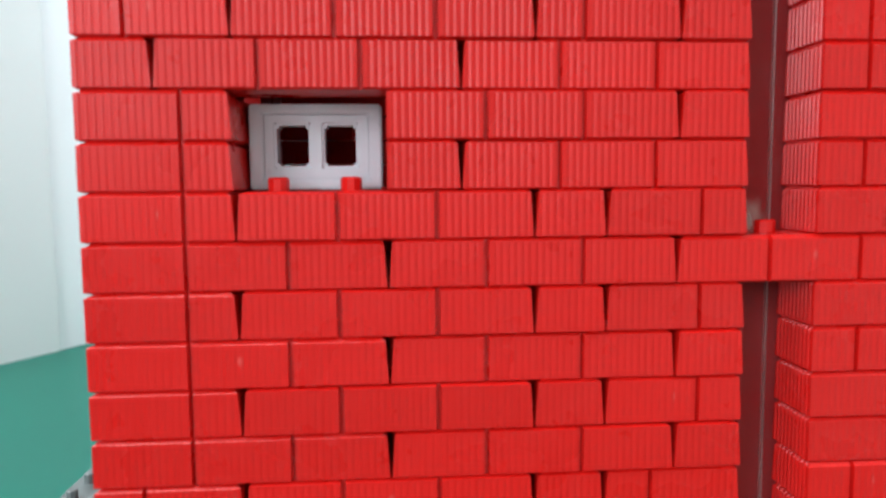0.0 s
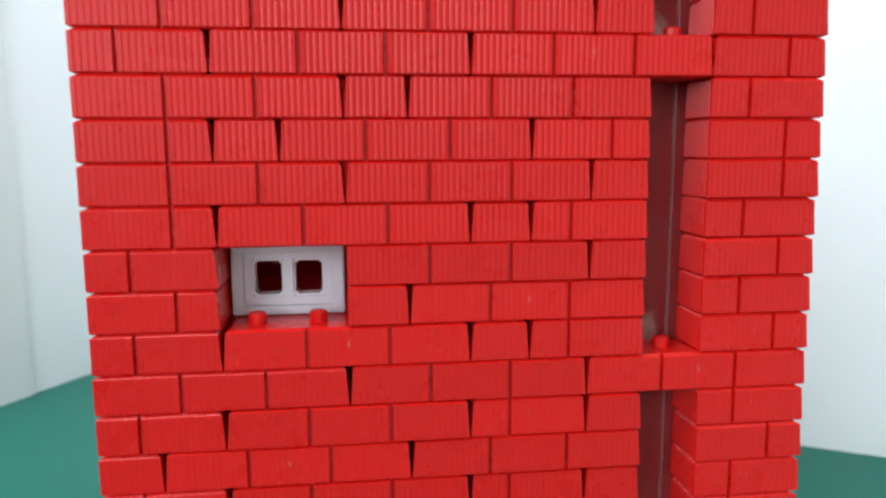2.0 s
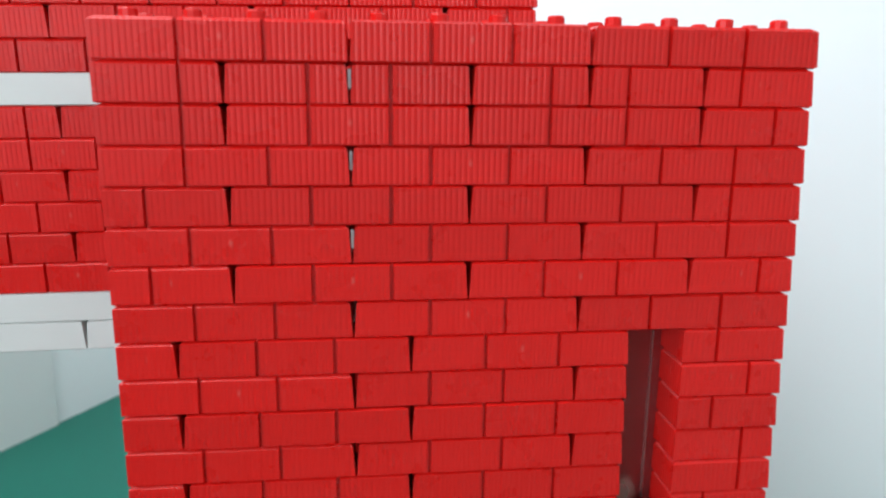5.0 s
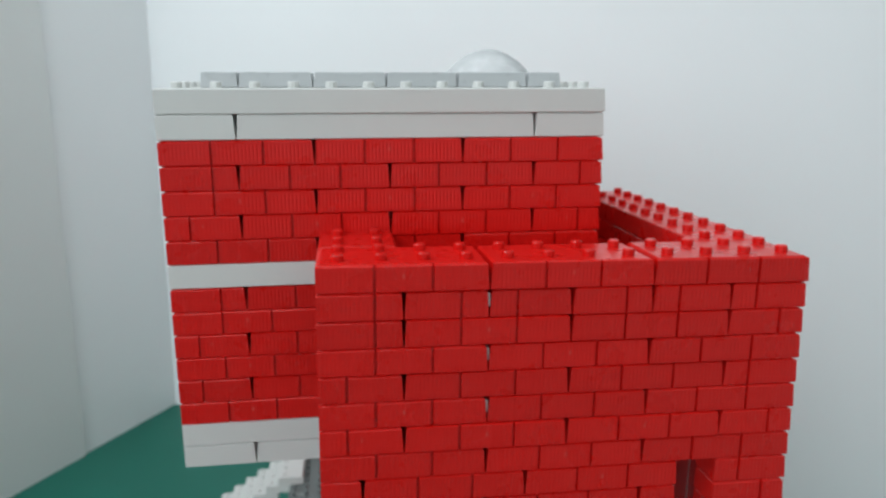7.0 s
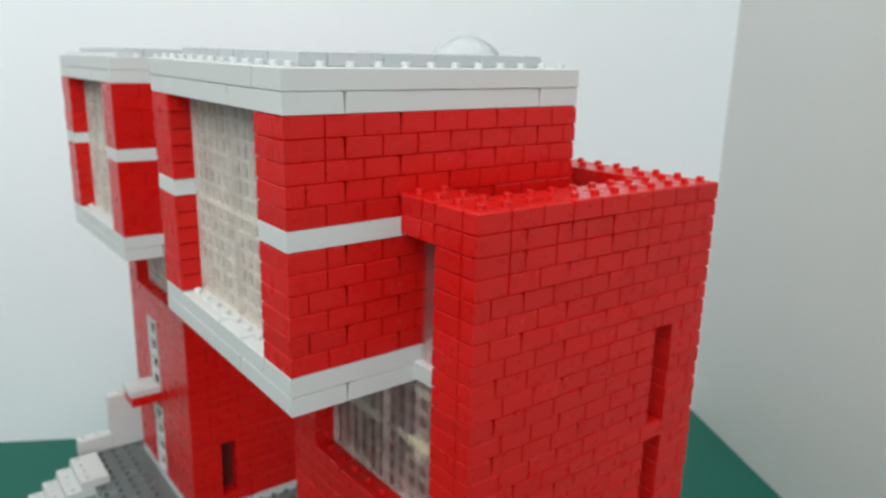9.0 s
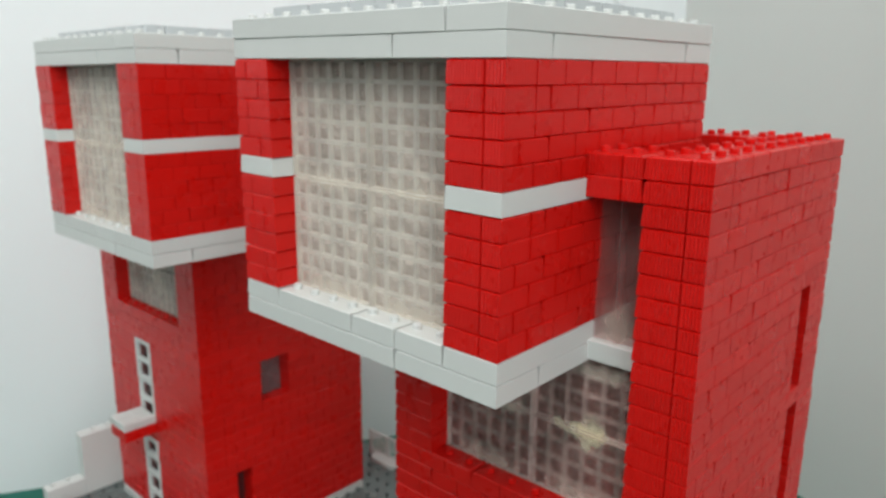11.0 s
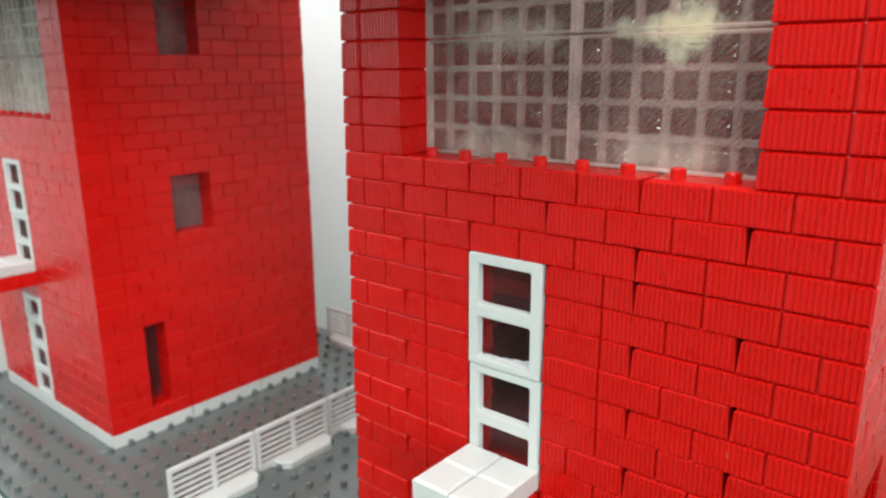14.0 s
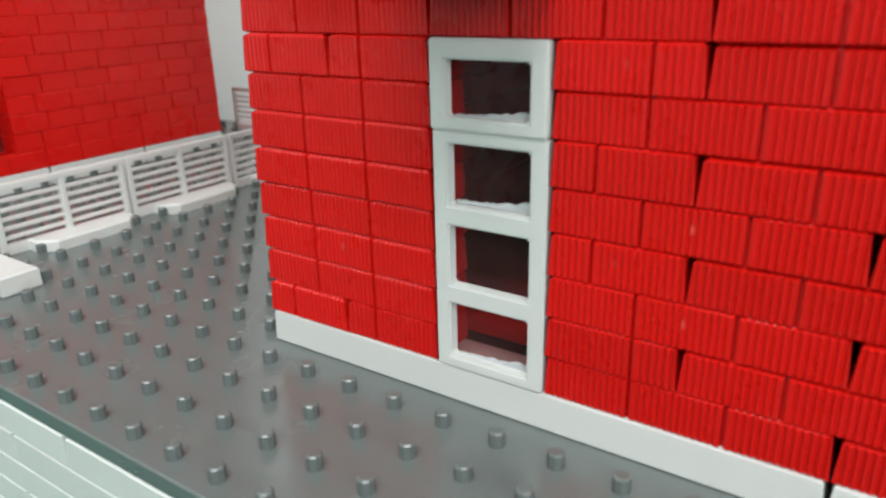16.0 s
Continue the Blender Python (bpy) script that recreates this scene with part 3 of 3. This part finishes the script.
def glue_mesh(hy, hz, mat):
    """A smear of dried glue, a flat oval film in the y-z plane."""
    v, n = [], 40
    for rr, x in ((1.0, 0.0), (0.8, -0.006)):
        for i in range(n):
            c, q = math.cos(2 * math.pi * i / n), math.sin(2 * math.pi * i / n)
            v.append(Vector((x, hy * rr * math.copysign(abs(c) ** 0.5, c), hz * rr * math.copysign(abs(q) ** 0.5, q))) * P)
    f = [(i, i + n, (i + 1) % n + n, (i + 1) % n) for i in range(n)] + [tuple(n + i for i in reversed(range(n)))]
    return mesh_of("glue_spot", v, f, mat, True)


TILE = boxes_mesh("tile", [(0.01, 1.02, 0.01, 0.99, 0, HR * 0.84)], WHITE, 0.06)


# ---- the overhanging room ----
def room(origin, label, ribbed, domed):
    """The upper storey: white floor slab and roof courses, red walls with a white band, and a glass block window."""
    t = tagged(new("overhanging_room"), label, "toy building", "overhanging rooms")
    t.location = (origin[0] * P, origin[1] * P, 0)
    for r in range(-5, 11):
        if r in (-5, -4, 2, 9, 10):
            front = {-5: [12], -4: [2, 8, 2], 2: [12], 9: [12], 10: [2, 8, 2]}[r]
            side = {-5: [12], -4: [4, 8], 2: [2, -8, 2], 9: [2, 2, 2, 4, 2], 10: [4, 8]}[r]
            if r == -5:
                side = [2, 10]
            lay_row(t, r, front, side, WHITE, ribbed=False, grooved=False, depth=2.0, rough=0.008)
        else:
            lay_row(t, r, FULL if (r % 2 == 0) == (r > 2) else HALF, [2, -8, 2], RED, depth=2.0, ribbed=ribbed)
    simple_walls("rear_wall", t, [r for r in range(-5, 11) if r in (-5, -4, 2, 9, 10)], (0, 0, 0),
                 lambda r: [(11.02, 12, 1.02, 12), (2.02, 11, 11, 12)], WHITE)
    simple_walls("rear_wall", t, [r for r in range(-5, 11) if r not in (-5, -4, 2, 9, 10)], (0, 0, 0),
                 lambda r: [(11.02, 12, 1.02, 2), (11.02, 12, 10, 12), (2.02, 11, 11, 12)], RED)
    place("floor_slab", boxes_mesh("floor_slab", [(1.0, 11.5, 1.0, 11.5, zrow(10) + 0.05, zrow(9) + HR * 0.6)], WHITE, 0.0), t)
    place("roof_slab", boxes_mesh("roof_slab", [(0.9, 11.5, 0.9, 11.5, zrow(-4) + 0.05, zrow(-5) + HR * 0.95)], WHITE, 0.0), t)
    for y in (2, 6):
        for z in (zrow(8), zrow(2)):
            glass_pane(PANE, t, (1.0, y, z), 6 * HR)
            glass_pane(PANE, t, (11.1, y, z), 6 * HR)
    for y, z, hy, hz in ((4, zrow(8) + 0.3, 2.0, 0.55), (8, zrow(8) + 0.3, 2.0, 0.5), (3.9, zrow(2) + 0.05, 2.0, 0.5), (8.1, zrow(2), 2.0, 0.45)):
        place("glue_spot", glue_mesh(hy, hz, FILM), t, (0.88, y, z), "thin cream film of dried glue").visible_shadow = False
    studs(t, [(0.5, y + 0.5, zrow(9) + HR - 0.005) for y in range(2, 10)], WHITE, (0, 0, 0))
    # roof kerb of white bricks, set back one stud
    x = 1
    top = zrow(-6)
    for w in (1, 2, 2, 2, 2, 1):
        place("brick", brick_mesh(w, 2, "F", CLOUDY, False, False, False), t, (x, 1, top)).scale.z = 0.64
        x += w
    for y in (3, 5, 7, 9):
        place("brick", brick_mesh(2, 2, "L", CLOUDY, False, False, False), t, (1, y, top)).scale.z = 0.64
        place("brick", brick_mesh(2, 2, "R", CLOUDY, False, False, False), t, (9, y, top)).scale.z = 0.64
    pts = [(x + 0.5, 0.5, top - 0.03) for x in range(12)] + [(0.5, y + 0.5, top - 0.03) for y in range(1, 12)] + [(11.5, y + 0.5, top - 0.03) for y in range(1, 12)]
    studs(t, pts, WHITE, (0, 0, 0))
    if not domed:
        return t
    # low dome on the roof
    v, f, n = [], [], 28
    prof = [(1.75, 0.0), (1.7, 0.35), (1.5, 0.62), (1.2, 0.88), (0.85, 1.1), (0.45, 1.25), (0.12, 1.3)]
    for r, z in prof:
        v += [Vector((r * math.cos(2 * math.pi * i / n), r * math.sin(2 * math.pi * i / n), z)) * P for i in range(n)]
    for k in range(len(prof) - 1):
        f += [(k * n + i, k * n + (i + 1) % n, k * n + n + (i + 1) % n, k * n + n + i) for i in range(n)]
    f.append(tuple((len(prof) - 1) * n + i for i in range(n)))
    place("roof_dome", mesh_of("roof_dome", v, f, DOME, True), t, (9.32, 3.4, zrow(-5) + HR - 0.03), "smooth cloudy clear plastic dome").scale = (0.82, 0.82, 0.9)
    return t


OFF_B = (0.49, 28.51)
tower((0, 0), FRONT_A, "tall red toy-brick tower with slot windows and a small balcony", True, True)
tower(OFF_B, front_b(), "red toy-brick tower with a square window and a narrow slot", False, False)
sag = room((-4, 4), "red and white toy-brick room with a glass block window, overhanging its tower", True, True)
room((-4 + OFF_B[0], OFF_B[1] - 4), "red and white toy-brick room with a glass block window on the far tower", False, False)
# the overhang has settled a little towards its free corner
sag.rotation_euler = (0.0141, -0.0121, 0)
sag.location += Vector((0.28, 0.15, -0.145)) * P

# ---- the base plate ----
X0, X1, Y0, Y1 = -4, 17, -4, 43
plate = tagged(place("base_plate", boxes_mesh("base_plate", [(X0 + 0.02, X1, Y0, Y1, -0.35, 0)], GREY, 0.03)), "dark grey studded plastic base plate", "base plate")
v, f = [], []
cv, cf = cylinder_data(0.135, 0.26, 9, 0.03)
for x in range(X0, X1):
    for y in range(Y0, Y1):
        if 0.4 < x + 0.5 < 11.6 and (0 < y + 0.5 < 12 or OFF_B[1] < y + 0.5 < OFF_B[1] + 12):
            continue
        f += [tuple(i + len(v) for i in q) for q in cf]
        v += [(a + (0.25 + 0.968 * (x + 0.03)) * P, b + (y + 0.43) * P, c) for a, b, c in cv]
ob = place("stud", mesh_of("studs", v, f, GREY), plate)
ob["kind"] = "stuff"

TABLE_Z = -8.0
plinth = tagged(place("plinth", boxes_mesh("plinth", [(X0 + 0.6, X1 - 0.1, Y0 + 0.1, Y1 - 0.1, TABLE_Z, -0.36)], WHITE, 0.02)), "white brick plinth under the grey plate", "plinth")
for k in range(11):
    y, w = Y0, (3 if k % 2 else 1)
    while y < Y1:
        e = min(Y1, y + w)
        place("brick", brick_mesh(1, e - y, "L", WHITE, False, False, False), plinth, (X0, y, -0.36 - (k + 1) * HR))
        y, w = e, 4

# ---- fence ----
def foot_mesh(x0, x1, depth, high, cut):
    """The fence's foot plate, its outer corners cut off and its upper edge eased."""
    v, f = [], []
    for z, i in ((0.0, 0.0), (high - 0.05, 0.0), (high, 0.05)):
        v += [Vector((x, y, z)) * P for x, y in ((x0 + i, 0.02), (x0 + i, cut - depth), (x0 + cut, i - depth), (x1 - cut, i - depth), (x1 - i, cut - depth), (x1 - i, 0.02))]
    for k in (0, 6):
        f += [(k + i, k + (i + 1) % 6, k + 6 + (i + 1) % 6, k + 6 + i) for i in range(6)]
    return mesh_of("foot", v, f + [(12, 13, 14, 15, 16, 17), (5, 4, 3, 2, 1, 0)], WHITE)


FOOT = foot_mesh(0.7, 3.7, 0.8, 0.32, 0.4)


def fence(at):
    t = tagged(new("toy_fence"), "white plastic toy fence panel with slats on a foot plate", "fence", "fence panels")
    t.location = Vector(at) * P
    w, h = 3.9, 1.95
    place("frame", pierced_slab("frame", [0, 0.16, w / 2 - 0.09, w / 2 + 0.09, w - 0.16, w], [0, 0.3, h - 0.18, h],
                                lambda i, j: i in (1, 3) and j == 1, (0, 0.2), WHITE, "xz"), t)
    sl = boxes_mesh("slat", [(0.0, 1.72, 0.05, 0.15, 0.0, 0.11)], WHITE, 0.02)
    for k in range(5):
        for x in (0.16, w / 2 + 0.08):
            place("slat", sl, t, (x, 0, 0.42 + k * 0.26))
    place("foot", FOOT, t)
    return t


for x in (-0.5, 3.5, 7.5):
    fence((x, 21.9, 0))
fence((16.2, 32.0, 0)).rotation_euler[2] = radians(-90)

# ---- white walls, tiles and stairs on the plate ----
low = tagged(new("garden_wall"), "white plastic boundary wall at the edge of the plate", "wall")
for nm, b in (("wall_panel", (-1.5, 6, 42.0, 42.9, 0, 4.45)), ("low_wall", (-3.98, -1.52, 42.0, 42.9, 0, 1.3))):
    place(nm, boxes_mesh(nm, [b], WHITE, 0.04), low)
studs(low, [(x + 0.5, 42.5, 4.42) for x in range(-1, 6)] + [(x + 0.5, 42.5, 1.27) for x in (-4, -3)], WHITE, (0, 0, 0))
for x in (-2, -4):
    tagged(place("paving_tile", boxes_mesh("paving_tile", [(0.02, 0.98, 0.02, 1.98, 0, 0.5)], WHITE, 0.04), None, (x + 0.02, 19, 0)),
           "small smooth white tile lying on the grey plate", "tile", "white tiles")
stairs = tagged(new("toy_staircase"), "white plastic brick staircase going down to the green table", "stairs")
place("step_base", boxes_mesh("step_base", [(-12.85, -10.95, 37.05, 40.95, TABLE_Z, HR * -8)], WHITE, 0.03), stairs)
for k in range(9):
    top = HR * (1 - k)
    place("step", brick_mesh(2, 4, "F", WHITE, False, False, False), stairs, (-4.9 - k, 37.0, top - HR))
    studs(stairs, [(-4.4 - k, 37.5 + q, top - 0.03) for q in range(4)], WHITE, (0, 0, 0))

# ---- table and room ----
def wall_quad(name, a, b, z0, z1, thick, mat, label):
    """An upright wall from a to b (studs), its thickness on the left of that line."""
    a, b = Vector(a), Vector(b)
    d = (b - a).normalized()
    nrm = Vector((-d.y, d.x)) * thick
    pts = [a, b, b + nrm, a + nrm]
    vv = [Vector((p.x, p.y, z)) * P for z in (z0, z1) for p in pts]
    ff = [(3, 2, 1, 0), (4, 5, 6, 7)] + [(i, (i + 1) % 4, (i + 1) % 4 + 4, i + 4) for i in range(4)]
    return tagged(place(name, mesh_of(name, vv, ff, mat)), label, "wall", kind="structure")


CL, CR = Vector((-20.7, 72.0)), Vector((58.3, 27.9))
back = (CR - CL).normalized()
fwd = Vector((back.y, -back.x))      # towards the camera's side
if fwd.y > 0:
    fwd = -fwd
top_pts = [CL - back * 1 - fwd * 2, CR + back * 4 - fwd * 2, CR + back * 4 + fwd * 75, CL - back * 1 + fwd * 75]
vv = [Vector((p.x, p.y, z)) * P for z in (TABLE_Z - 3, TABLE_Z) for p in top_pts]
ff = [(0, 1, 2, 3), (7, 6, 5, 4)] + [(i, i + 4, (i + 1) % 4 + 4, (i + 1) % 4) for i in range(4)]
table = tagged(place("table", mesh_of("table", vv, ff, GREEN)), "smooth matt green table top under the model", "table")
wall_quad("wall_back", CL - back * 2, CR + back * 10, -95, 175, 6, WALL, "white painted wall behind the table")
wall_quad("wall_left", CL + fwd * 14, CL, -95, 175, 6, WALL, "white painted side wall")
wall_quad("wall_right", CR, CR + fwd * 300, -95, 175, 6, WALL_SHADED, "off-white side wall, darkened for the weaker light on it")
wall_quad("wall_panel_left", CL + fwd * 35 + back * 0.3, CL + fwd * 14 + back * 0.3, -95, 175, 6, PANEL, "greyish white panel beside the side wall")
wall_quad("wall_far_left", CL + fwd * 35 - back * 190, CL + fwd * 35 - back * 5.9, -95, 175, 6, WALL_SHADED, "greyish white wall in the same darkened tone")
# unseen walls added to enclose the light; the darker one cuts fill
wall_quad("wall_outer", CL + fwd * 300 - back * 190, CL + fwd * 35 - back * 190, -95, 175, 6, WALL, "unseen white wall that closes the room")
wall_quad("wall_front", CR + fwd * 300, CL + fwd * 300 - back * 190, -95, 175, 6, ROOM, "unseen darker wall across the room")
for nm, z, mat, lb in (("floor", -101, FLOOR, "grey floor"), ("ceiling", 175, WALL, "white ceiling")):
    pts = [CL - back * 200 - fwd * 8, CR + back * 12 - fwd * 8, CR + back * 12 + fwd * 310, CL - back * 200 + fwd * 310]
    vv = [Vector((p.x, p.y, zz)) * P for zz in (z, z + 6) for p in pts]
    ff = [(0, 1, 2, 3), (7, 6, 5, 4)] + [(i, i + 4, (i + 1) % 4 + 4, (i + 1) % 4) for i in range(4)]
    tagged(place(nm, mesh_of(nm, vv, ff, mat)), lb, nm, kind="structure")
